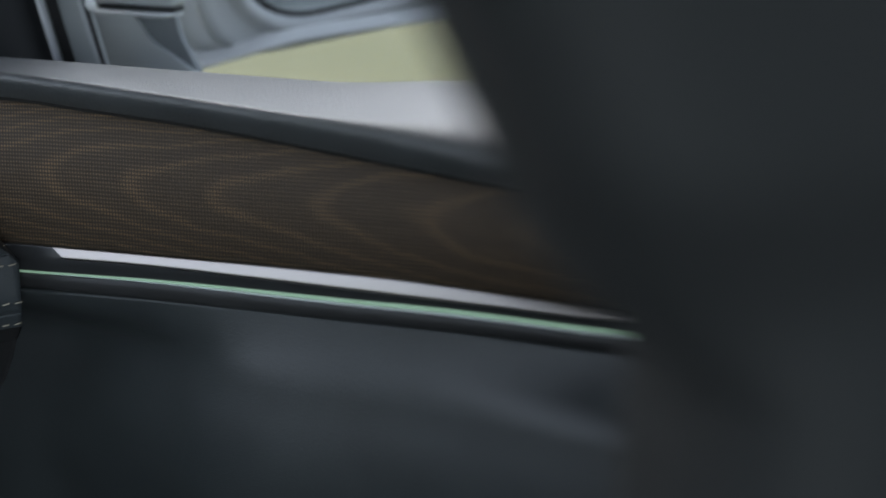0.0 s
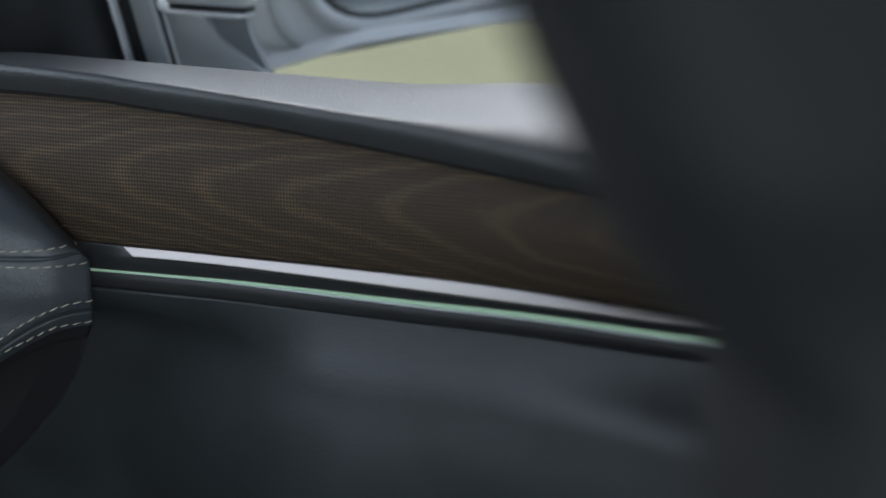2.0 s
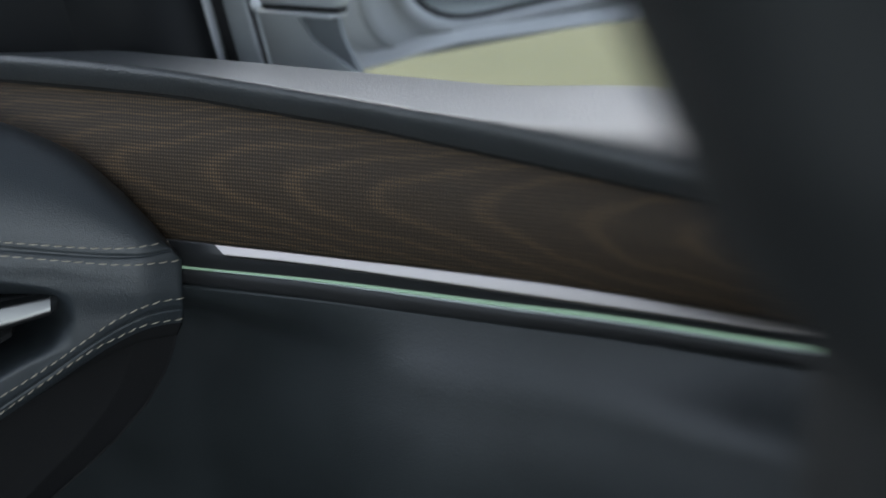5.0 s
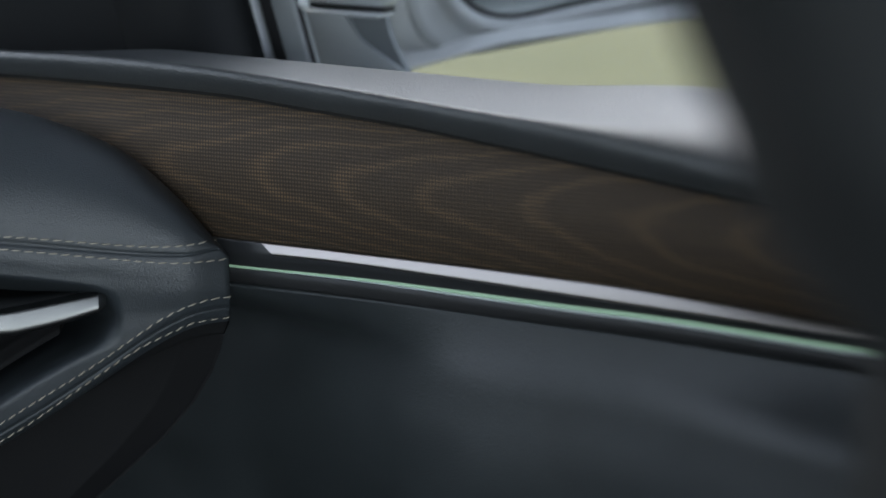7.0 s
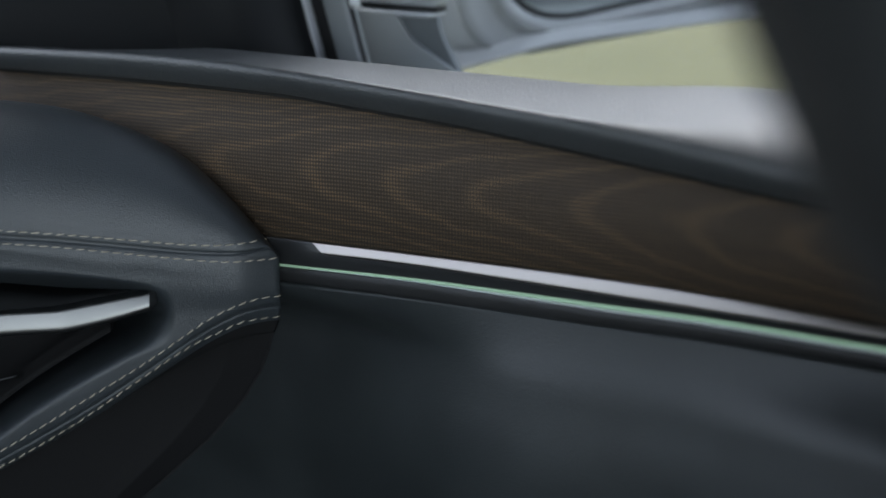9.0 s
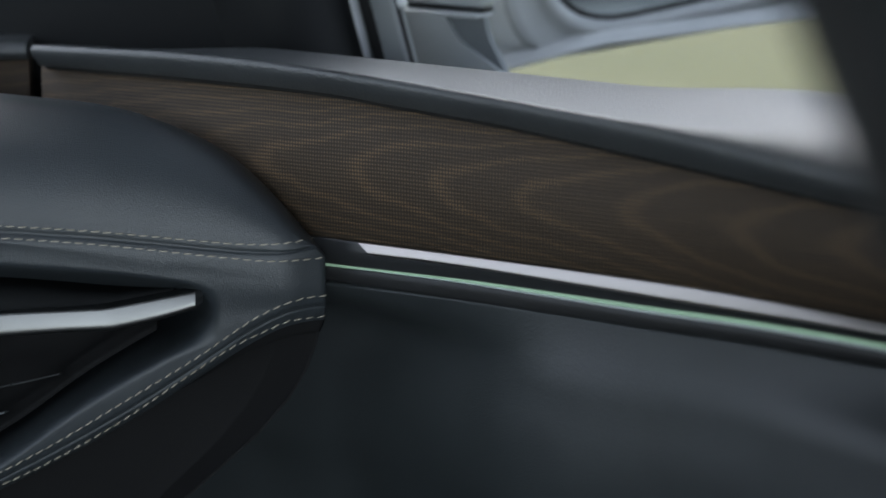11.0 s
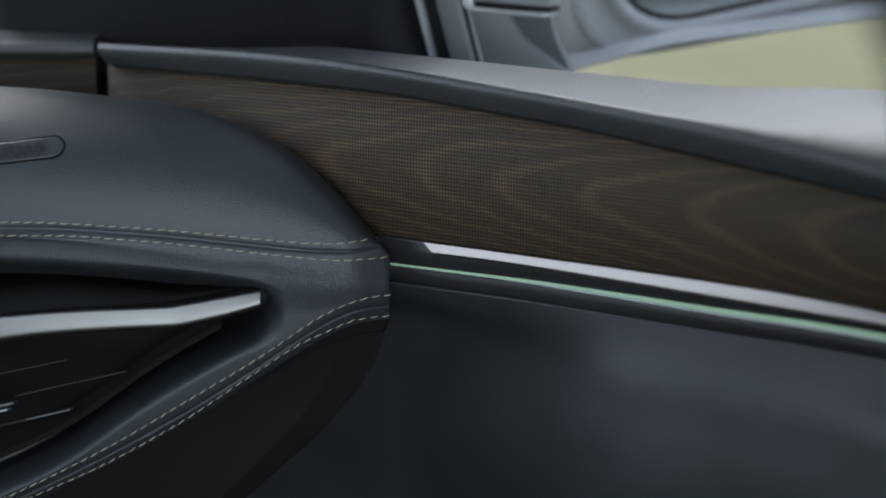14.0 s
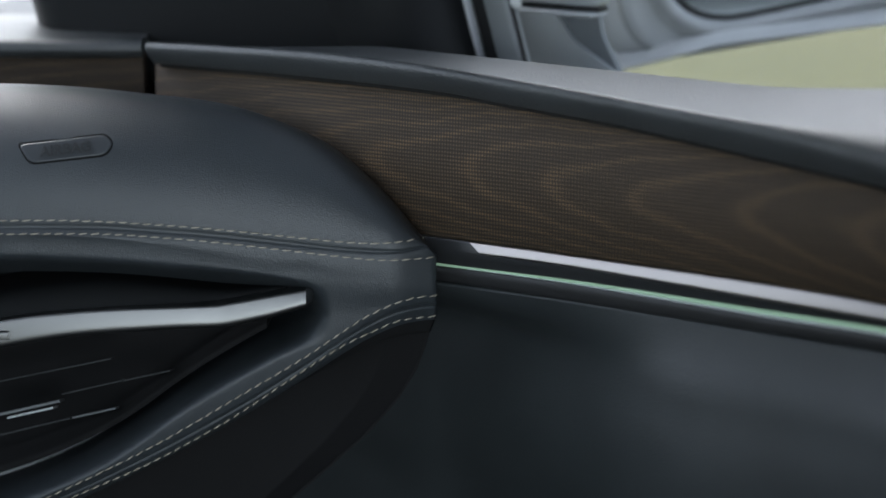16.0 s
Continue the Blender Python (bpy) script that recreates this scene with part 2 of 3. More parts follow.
shell("wall_front", (-0.80, 1.42, 0.40), (0.95, 1.50, 1.15), BLACK, "black bulkhead below the windscreen", "wall")
# Grey block sized along the camera's sight lines to hide the grass there.
shell("fender", (0.84, 1.03, 0.40), (1.02, 2.60, 1.15), PAINT, "grey block beside the bonnet, sized to fill the view's corner", "fender", 0.04)
shell("bonnet", (-0.82, 1.51, 0.40), (0.835, 2.60, 1.13), PAINT, "grey painted bonnet beyond the windscreen", "bonnet", 0.06)


# ---- passenger door ----
door = thing("passenger_door", "closed car door with wood veneer, chrome strip and green light line", "car door")
DOOR_Y = span(-0.40, 0.797, 90)


def fold_z(y):
    return spline([(-0.4, 1.10), (0.0, 1.125), (0.29, 1.1425), (0.40, 1.1475), (0.50, 1.1532), (0.60, 1.1578), (0.68, 1.158), (0.803, 1.153)], y)


def lip_low_z(y):
    return spline([(-0.4, 1.07), (0.0, 1.092), (0.29, 1.1185), (0.33, 1.1226), (0.36, 1.1258), (0.43, 1.1325), (0.475, 1.1365), (0.51, 1.1384), (0.545, 1.1402), (0.58, 1.1423), (0.68, 1.142), (0.803, 1.139)], y)


def wood_low_z(y):
    return spline([(-0.4, 1.061), (0.2, 1.0640), (0.28, 1.0662), (0.35, 1.0677), (0.42, 1.0668), (0.48, 1.0653), (0.55, 1.0633), (0.57, 1.0625), (0.803, 1.055)], y)


def chrome_low_z(y):
    return spline([(-0.4, 1.0600), (0.26, 1.0610), (0.35, 1.0602), (0.45, 1.0597), (0.50, 1.0593), (0.558, 1.0574), (0.803, 1.049)], y)


def light_z(y):
    return spline([(-0.4, 1.052), (0.26, 1.0540), (0.33, 1.0542), (0.39, 1.0527), (0.45, 1.0517), (0.50, 1.0506), (0.58, 1.0470), (0.803, 1.037)], y)


def light_half(y):
    """Half the height of the light line, which tapers towards the dashboard."""
    return 0.0006 + 0.0011 * ease(0.60, 0.34, y)


def upper_profile(y):
    f, b = fold_z(y), lip_low_z(y)
    zo = 1.1548 + 0.0062 * ease(0.43, 0.333, y) - 0.010 * ease(0.66, 0.77, y)
    g = ease(0.41, 0.26, y)  # the fold softens towards the seat
    p = [(0.800, b + 0.006), (0.787, b + 0.004), (0.7805, b), (0.7713, b + (0.70 - 0.20 * g) * (f - b)), (0.7736 + 0.010 * g, f + 0.0006 + 0.002 * g), (0.806, f + 0.5 * (zo - f) + 0.0008 + 0.005 * ease(0.36, 0.27, y)),
         (0.838, zo), (0.852, zo - 0.014), (0.893, 1.12), (0.893, 1.09), (0.83, 1.09)]
    return [Vector((x, y, z)) for x, z in rounded(p, [0.002, 0.002, 0.003, 0.009, 0.0022 + 0.016 * g, 0.014, 0.004, 0.004, 0.002, 0.002, 0.002], 7)]


part("upper_pad", sweep(upper_profile, DOOR_Y), SILL_VINYL, door, "grained dark vinyl sill with a rounded lip")


# Black strip stands in for the shadow line in the groove below the lip.
def lip_shadow_profile(y):
    b = lip_low_z(y)
    return [Vector((x, y, z)) for x, z in ((0.7838, b - 0.0016), (0.7838, b + 0.003), (0.789, b + 0.003), (0.789, b - 0.0016))]


part("lip_shadow_strip", sweep(lip_shadow_profile, DOOR_Y), RUBBER, door, "narrow black strip for the shadowed groove between lip and veneer")


def wood_profile(y):
    t, b = lip_low_z(y) + 0.010, wood_low_z(y) - 0.003
    mid = (t + b) / 2
    return [Vector((x, y, z)) for x, z in ((0.7868, t), (0.7848, mid), (0.7862, b), (0.80, b), (0.80, t))]


part("wood_trim", sweep(wood_profile, DOOR_Y + [0.803]), WOOD, door, "dark open-pored wood veneer with embossed grid")


def moulding_profile(y):
    t, b = wood_low_z(y), light_z(y) + light_half(y)
    p = [(0.7846, t), (0.7828, b + 0.50 * (t - b)), (0.7846, b), (0.80, b), (0.80, t)]
    return [Vector((x, y, z)) for x, z in rounded(p, [0.0008, 0.003, 0.0012, 0.001, 0.001], 6)]


# Gloss black also stands in for the chrome's dark reflection at the front end.
part("black_moulding", sweep(moulding_profile, DOOR_Y), GLOSS, door, "gloss black base of the moulding and its dark front reflection")


def chrome_profile(y, slant=0.0):
    """The bright upper facet; it stops on a slant short of the dashboard, where the dark reflection begins."""
    t, m = wood_low_z(y), chrome_low_z(y)
    p = [(0.7841, t), (0.7819, m + 0.0008), (0.7828, m - 0.0003), (0.786, m), (0.786, t)]
    return [Vector((x, y - slant * (t - z), z)) for x, z in rounded(p, [0.0006, 0.0012, 0.0006, 0.001, 0.001], 6)]


bm = sweep(lambda y: chrome_profile(y, 1.75 * (y > 0.56)), [y for y in DOOR_Y if y < 0.535] + [0.5660, 0.5668])
part("chrome_strip", bm, CHROME, door, "polished chrome moulding")


def light_profile(y):
    c, hh = light_z(y), light_half(y)
    lo = c - hh + 0.75 * hh * ease(0.58, 0.47, y)
    return [Vector((x, y, z)) for x, z in ((0.7852, lo), (0.7847, c + 0.3 * hh), (0.7852, c + hh), (0.798, c + hh), (0.798, lo))]


part("light_strip", sweep(light_profile, DOOR_Y), LIGHT, door, "glowing green ambient light line")


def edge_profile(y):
    """A pale strip whose colour stands in for light washing the rail's edge."""
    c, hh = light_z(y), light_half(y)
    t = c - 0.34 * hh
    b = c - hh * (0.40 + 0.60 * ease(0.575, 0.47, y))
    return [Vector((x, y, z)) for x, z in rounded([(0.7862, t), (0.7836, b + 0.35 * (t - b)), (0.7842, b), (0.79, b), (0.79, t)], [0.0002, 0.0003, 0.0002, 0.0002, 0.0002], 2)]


part("edge_glow", sweep(edge_profile, [y for y in DOOR_Y if y < 0.575]), SEAL, door, "thin pale strip, coloured for light spilling under the light line")


def black_profile(y):
    c = light_z(y) - light_half(y)
    low = spline([(-0.4, 1.041), (0.33, 1.0408), (0.38, 1.0396), (0.45, 1.0380), (0.50, 1.0370), (0.56, 1.0352), (0.803, 1.028)], y)
    p = [(0.7844, c), (0.7834, c - 0.003), (0.7850, low + 0.003), (0.800, low), (0.81, low), (0.81, c)]
    return [Vector((x, y, z)) for x, z in rounded(p, [0.0006, 0.002, 0.003, 0.003, 0.001, 0.001], 4)]


part("lower_rail", sweep(black_profile, DOOR_Y), BLACK, door, "gloss black rail under the light line")


def panel_profile(y):
    """Soft panel; its swells and draw are shaped to give a light middle and dark ends."""
    c = light_z(y) - 0.0115
    p = [(0.80, c + 0.002), (0.7872, c + 0.001), (0.7858, c - 0.03), (0.777, 0.965), (0.782, 0.925), (0.81, 0.86), (0.80, 0.44), (0.90, 0.44), (0.90, c)]
    swell = 0.008 * math.exp(-(((y - 0.41) / 0.08) ** 2)) + 0.022 * ease(0.385, 0.22, y)
    draw = 0.060 * ease(0.43, 0.64, y)
    return [Vector((x + (draw - swell) * ease(c, c - 0.035, z) * (x < 0.83), y, z)) for x, z in rounded(p, [0.001, 0.002, 0.03, 0.03, 0.03, 0.03, 0.01, 0.01, 0.001], 6)]


part("lower_panel", sweep(panel_profile, DOOR_Y), DOOR_LEATHER, door, "soft dark leather lower door panel")


def skin_profile(y):
    return [Vector((x, y, z)) for x, z in ((0.905, 1.135), (0.93, 1.12), (0.95, 0.9), (0.93, 0.44), (0.903, 0.44), (0.903, 1.088), (0.904, 1.088))]


part("outer_skin", sweep(skin_profile, span(-0.40, 1.0, 30)), PAINT, door, "grey painted outer door skin")

# corner trim at the front of the window, leaning to fit the camera's view
LEAN = 0.32


def lean_bar(profile, z0, z1, n=10):
    """A plan profile carried up along that lean."""
    return sweep(lambda z: [Vector((x, y + LEAN * (z - 1.14), z)) for x, y in profile], span(z0, z1, n))


pillar = part("pillar_trim", lean_bar(rounded([(0.937, 0.692), (0.912, 0.685), (0.882, 0.684), (0.865, 0.705), (0.850, 0.745), (0.834, 0.80), (0.812, 0.85), (0.790, 0.90), (0.815, 0.94), (0.97, 1.02), (0.97, 0.70)],
                                              [0.004, 0.012, 0.012, 0.02, 0.03, 0.03, 0.02, 0.015, 0.02, 0.02, 0.02], 6), 1.120, 1.68, 12), GARNISH, None)
tagged(pillar, "dark plastic trim of the leaning windscreen post", "pillar", kind="structure")

# Unseen post, widened and shifted to cut skylight on the pad's crown.
post = part("shading_post", sweep(lambda t: [Vector((0.87 - 0.25 * t, 0.90 - 0.54 * t, 1.24 + 0.42 * t)) + Vector((0.010 - 0.06 * ease(0.05, 0.35, t) + (0.100 + 0.07 * ease(0.05, 0.35, t)) * math.cos(a), 0.10 * math.sin(a), 0.06 * math.sin(a))) for a in span(0, 2 * math.pi, 21)[:-1]], span(-0.1, 1.0, 14)), PILLAR, None)
tagged(post, "unseen dark windscreen post, widened to shade the pad", "pillar", kind="structure")

garnish = part("post_garnish", lean_bar([(0.910 + 0.050 * math.cos(a), 0.7120 + 0.050 * math.sin(a)) for a in span(radians(165), radians(300), 22)], 1.120, 1.55, 8), GARNISH, None)
tagged(garnish, "charcoal plastic garnish on the windscreen post", "trim", kind="structure")

frame_thing = thing("window_channel", "pale and black rubber window channel beside the post", "window seal")
for nm, y0, y1, x0, deep_, mt in (("pale_lip", 0.6627, 0.6705, 0.926, 0.012, SEAL), ("black_gasket", 0.6510, 0.6627, 0.931, 0.012, RUBBER),
                                  ("grey_channel", 0.6330, 0.6510, 0.928, 0.012, CHANNEL), ("dark_gasket", 0.6316, 0.6330, 0.930, 0.004, RUBBER)):
    part(nm, lean_bar(rounded([(x0, y0), (x0, y1), (x0 + deep_, y1), (x0 + deep_, y0)], 0.0012 if deep_ < 0.01 else 0.0025, 3), 1.09, 1.60, 8), mt, frame_thing)
bm = bmesh.new()
bmesh.ops.create_uvsphere(bm, u_segments=12, v_segments=8, radius=0.004, matrix=Matrix.Translation((0.934, 0.6415, 1.1735)))
part("screw_cap", bm, SEAL, frame_thing)


# ---- door mirror ----
mirror = thing("door_mirror", "grey door mirror with rounded housing outside the window", "car mirror")


def side(u, q, z):
    """u: to the side along the view's width, q: away from the cabin."""
    return ACROSS * -u + INTO * q + Vector((0, 0, z))


def out_there(u, q, z):
    """Draws the mirror nearer along the camera's sight lines, keeping its outline in view."""
    k = 1.10 / q + 0.44 * (q - 1.10) / q if q > 1.10 else 1.0
    return side(u * k, q * k, 1.30 + (z - 1.30) * k)


# base plate on the door corner with its ledge
plate = rounded([(0.668, 1.02), (0.668, 1.163), (0.634, 1.163), (0.6235, 1.148), (0.6025, 1.1365), (0.584, 1.126), (0.56, 1.02)], 0.006, 5)
bm = sweep(lambda x: [Vector((x, y, z)) for y, z in plate], (0.970, 0.9705, 0.9735, 0.974))
part("base_plate", bm, GREY, mirror, "grey plastic mirror base", False)
bm = bmesh.new()
box(bm, (0.964, 0.606, 1.1630), (0.985, 0.662, 1.1655), 0.001)
part("ledge", bm, GREY, mirror)
# Darker slab stands in for the shade at the arm's root.
root_shade = rounded([(0.645, 1.1650), (0.6065, 1.1650), (0.6035, 1.152), (0.598, 1.142), (0.588, 1.126), (0.6183, 1.126), (0.645, 1.140)], 0.004, 4)
part("root_shade", sweep(lambda x: [Vector((x, y, z)) for y, z in root_shade], (0.9740, 0.9790)), ROOT_SHADE, mirror, "darker slab painted as the shaded root of the arm", False)
# Black box stands in for the thin shadow line above the ledge.
bm = bmesh.new()
box(bm, (0.974, 0.606, 1.1655), (0.986, 0.664, 1.1690), 0.001)
part("shadow_strip", bm, BLACK, mirror, "black strip painted as the shadow above the ledge")
bm = bmesh.new()
box(bm, (0.970, 0.604, 1.1690), (0.988, 0.668, 1.28), 0.004)
part("upper_cover", bm, GREY, mirror, "grey cover above the shadow strip")

# housing: rounded outlines stacked from the glass to the back
TILT = radians(12)


def outline(hw, hh, r, depth, da=0.0, db=0.0, level=0.0, droop=0.0):
    """A rounded outline of the mirror; level turns it flatter, droop sinks its lower inner end."""
    ring = rounded([(-hw, -hh), (0.05 * hw, -hh), (hw, -hh), (hw, hh), (-hw, hh)], r, 8)
    ring = [(a, b - droop * max(0.0, -0.075 - a - da) ** 2) for a, b in ring]
    c, s = math.cos(TILT - level), math.sin(TILT - level)
    return [out_there(0.292 + (a + da) * c - (b + db) * s, 1.40 + depth, 1.2266 + (a + da) * s + (b + db) * c) for a, b in ring]


def stack(rings, cap_front=False, cap_back=False, keep=None):
    bm = bmesh.new()
    vs = grid_faces(bm, rings, close=True, keep=keep)
    bmesh.ops.delete(bm, geom=[v for v in bm.verts if not v.link_faces], context="VERTS")
    if cap_front:
        bm.faces.new(vs[0])
    if cap_back:
        bm.faces.new(vs[-1][::-1])
    return bm


def shell_rings(rows):
    return [outline(*row) for row in rows]


part("bezel", stack(shell_rings([(0.137, 0.086, 0.058, 0.014, 0, 0.004), (0.1380, 0.0872, 0.058, 0.002, 0, 0.004), (0.1405, 0.0895, 0.059, -0.005, 0, 0.004), (0.1440, 0.0925, 0.06, -0.006, 0, 0.004), (0.147, 0.0945, 0.06, -0.001, 0, 0.004),
                                 (0.1485, 0.0957, 0.06, 0.007, -0.001, 0.003), (0.1505, 0.0968, 0.06, 0.007, -0.002, 0.002), (0.1575, 0.1015, 0.056, -0.003, -0.005, 0.0, 0.02), (0.162, 0.1035, 0.05, -0.007, -0.008, 0.0, 0.04), (0.163, 0.1042, 0.05, -0.004, -0.008, 0.0, 0.045), (0.1625, 0.1040, 0.05, 0.004, -0.008, 0.0, 0.05)])), HOUSING, mirror, "rounded bezel round the glass")
part("housing", stack(shell_rings([(0.158, 0.100, 0.05, 0.008, -0.006, 0.0, 0.05), (0.163, 0.1035, 0.05, 0.0045, -0.008, 0.0, 0.05), (0.160, 0.100, 0.05, 0.03, -0.008, 0.0, 0.05), (0.13, 0.08, 0.06, 0.08, 0, 0),
                                   (0.09, 0.05, 0.04, 0.12, 0, 0)]), cap_back=True), HOUSING, mirror, "grey painted mirror shell")
part("arm", stack(shell_rings([(0.1615, 0.1030, 0.05, -0.002, -0.010, 0.0005, 0.05), (0.1665, 0.1000, 0.05, 0.000, -0.0265, 0.0, 0.055), (0.1675, 0.0995, 0.05, 0.004, -0.0275, 0.0, 0.06, 0.2), (0.172, 0.0985, 0.05, 0.000, -0.032, 0.0, 0.065, 0.35),
                               (0.182, 0.0980, 0.05, -0.011, -0.042, 0.0, 0.075, 0.55), (0.205, 0.0975, 0.05, -0.050, -0.065, 0.0, 0.085, 0.75), (0.207, 0.0975, 0.05, -0.046, -0.067, 0.002, 0.085, 0.75), (0.19, 0.0960, 0.05, 0.03, -0.05, 0.006, 0.08, 0.75)]), keep=lambda i, j: j < 18 or j == 44), ARM_PAINT, mirror, "curved grey mirror arm")
part("mirror_glass", stack([outline(0.133, 0.082, 0.055, 0.0135, 0.0, 0.004), outline(0.133, 0.082, 0.055, 0.017, 0.0, 0.004)], True, True), GLASS_MIRROR, mirror, "reflecting mirror glass", False)
part("glass_seat", stack([outline(0.138, 0.087, 0.058, 0.014, 0.0, 0.004), outline(0.132, 0.081, 0.054, 0.0175, 0.0, 0.004)], False, True), BLACK, mirror)


# ---- dashboard ----
board = thing("dashboard", "dark leather dashboard end with stitched seams, air vent and wood veneer", "dashboard")
TOP_Z = [(0.0048, 1.0606), (0.0132, 1.0715), (0.0311, 1.0930), (0.0547, 1.1149), (0.0783, 1.1279), (0.1135, 1.1399), (0.1576, 1.1459), (0.1929, 1.1494), (0.2311, 1.1509), (0.2754, 1.1503), (0.40, 1.1470)]
SEAM1 = [(0.0, 1.0640), (0.0103, 1.0630), (0.0223, 1.0607), (0.0358, 1.0605), (0.0555, 1.0618), (0.1170, 1.0687), (0.1493, 1.0715), (0.1860, 1.0737), (0.2356, 1.0737), (0.40, 1.072)]
MOUTH_TOP = [(0.0, 1.0345), (0.058, 1.0385), (0.0725, 1.0430), (0.090, 1.0465), (0.1161, 1.0500), (0.1763, 1.0552), (0.2365, 1.0575), (0.40, 1.059)]
MOUTH_LOW = [(0.0, 1.0335), (0.058, 1.0305), (0.0726, 1.0270), (0.091, 1.0190), (0.137, 0.9917), (0.1797, 0.9613), (0.2118, 0.9446), (0.2438, 0.9324), (0.40, 0.885)]
SEAM2 = [(0.0, 1.0308), (0.0143, 1.0293), (0.0260, 1.0262), (0.040, 1.0195), (0.0544, 1.0106), (0.079, 0.9937), (0.113, 0.9720), (0.1597, 0.9457), (0.2076, 0.9220), (0.40, 0.835)]
FACE_S = span(0.0035, 0.28, 240) + span(0.282, 0.40, 30)


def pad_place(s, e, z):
    """Lines lie on the pad's front plane; depth follows the camera's sight lines."""
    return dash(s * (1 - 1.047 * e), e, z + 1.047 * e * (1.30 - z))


def tip_back(s):
    """How far the face turns back towards its end."""
    return 0.010 * (1 - ease(-0.006, 0.030, s)) + 0.012 * (1 - ease(-0.006, 0.006, s))


def top_e(s):
    return -0.070 * math.tanh((0.017 + 0.72 * max(s, 0.0)) / 0.070)


def mouth(s, z):
    """0 on the leather, 1 deep in the vent opening."""
    t, b = spline(MOUTH_TOP, s), spline(MOUTH_LOW, s)
    open_ = ease(0.060, 0.086, s)
    return open_ * ease(-0.001, 0.016, t - z) * ease(-0.020, 0.014, z - b)


def pad_keys(s):
    te = top_e(s)
    zt, z1 = spline(TOP_Z, s), spline(SEAM1, s)
    z1 = min(z1, zt - 0.002 - 0.05 * max(s, 0.0))
    zm, zb, z2 = spline(MOUTH_TOP, s), spline(MOUTH_LOW, s), spline(SEAM2, s)
    part_ = 0.007 * (1 - ease(0.06, 0.10, s))
    zm, zb = min(zm + part_, z1 - 0.006), min(zb - part_ * 0.2, z1 - 0.016)
    zb = max(zb, z2 + 0.003)
    back = tip_back(s)
    limb = ease(0.02, 0.12, s)
    keys = [(zt - 0.028, te - 0.003), (zt - 0.004, te - 0.002), (zt, te + 0.004), (zt * 0.6 + z1 * 0.4, te * 0.31 - back * 0.6), (z1, -back), (zm, 0.001 - back), (zb, -0.002 - back), (z2, -0.005 - 0.003 * limb - back),
            (z2 - 0.014, -0.016 - 0.018 * limb - back), (z2 - 0.036, -0.046 - back * 0.3), (z2 - 0.30, -0.06)]
    reach = -0.027 - 0.72 * max(s, 0.0)
    return keys[:7] + [(z, max(e, reach)) for z, e in keys[7:]]


PAD_V = span(1, 2, 8) + span(2.05, 3.0, 20) + span(3.05, 5.2, 75) + span(5.25, 6.4, 35) + span(6.45, 8, 55) + span(8.1, 10, 20)


def pad_point(s, v, groove=True):
    k = pad_keys(s)
    if v < 4:
        # the crown: a quarter round from the seam to the brow, then over and down behind it
        turn = (4 - v) / 2 * math.pi / 2
        (zt, z1), (te, e1) = (k[2][0], k[4][0]), (top_e(s), k[4][1])
        z = z1 + (zt - z1) * math.sin(turn)
        e = te + (e1 - te) * math.cos(turn) if v > 2 else te - 0.006 * math.sin((2 - v) / 2 * math.pi / 2)
    else:
        z = spline([(i, a[0]) for i, a in enumerate(k)], v)
        e = spline([(i, a[1]) for i, a in enumerate(k)], v)
    if groove:
        for seam in (SEAM1, SEAM2):
            d = abs(z - spline(seam, s))
            e -= 0.0012 * math.exp(-(d / 0.0006) ** 2) - 0.00025 * math.exp(-((d - 0.004) / 0.0028) ** 2)
    e -= 0.080 * mouth(s, z)
    if v > 7.3:
        # the end draws in under the seam
        s += spline(END_IN, z) * max(0.0, 1 - s / 0.26) * ease(7.3, 8.2, v)
    return s, e, z


END_IN = [(0.70, 0.16), (0.88, 0.120), (0.92, 0.080), (0.96, 0.036), (0.99, 0.013), (1.02, 0.003), (1.06, 0.0)]


def face_e(s, z):
    """Height of the pad's face at (s, z), between its crown and its underside."""
    lo, hi = 2.5, 8.5
    for _ in range(30):
        m = (lo + hi) / 2
        lo, hi = (m, hi) if pad_point(s, m, False)[2] > z else (lo, m)
    return pad_point(s, lo)[1]


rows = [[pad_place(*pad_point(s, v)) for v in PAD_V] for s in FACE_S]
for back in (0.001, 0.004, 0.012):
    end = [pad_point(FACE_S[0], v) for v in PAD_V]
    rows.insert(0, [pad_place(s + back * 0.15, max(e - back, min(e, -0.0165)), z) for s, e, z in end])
deep = [[mouth(s, pad_point(s, v)[2]) > 0.985 for v in PAD_V] for s in FACE_S[:1] * 3 + FACE_S]
bm = bmesh.new()
LOW = next(j for j, v in enumerate(PAD_V) if v >= 7.62)
grid_faces(bm, [row[:LOW + 1] for row in rows], keep=lambda i, j: not (deep[i][j] and deep[i + 1][j]))
bmesh.ops.delete(bm, geom=[v for v in bm.verts if not v.link_faces], context="VERTS")
pad = part("leather_pad", bm, LEATHER, board, "soft black leather pad with pale stitching")

# The underside takes the black material here, in place of its shade.
bm = bmesh.new()
grid_faces(bm, [row[LOW:] for row in rows])
part("pad_underside", bm, SHADE_BLACK, board, "underside below the stitched seam, coloured black for its shade")

# lower body of the dashboard
bm = bmesh.new()
rows = []
for s in span(0.14, 0.40, 24):
    z2 = spline(SEAM2, s) - 0.29
    te = max(-0.062, -0.026 - 0.72 * s)
    rows.append([dash(s, e, z) for e, z in ((te - 0.001, z2), (te - 0.002, z2 - 0.06), (te - 0.003, z2 - 0.2), (te - 0.003, 0.43), (te - 0.05 * ease(0.1, 0.2, s) - 0.004, 0.43))])
grid_faces(bm, rows)
part("knee_panel", bm, SHADE_BLACK, board, "black lower dashboard panel")

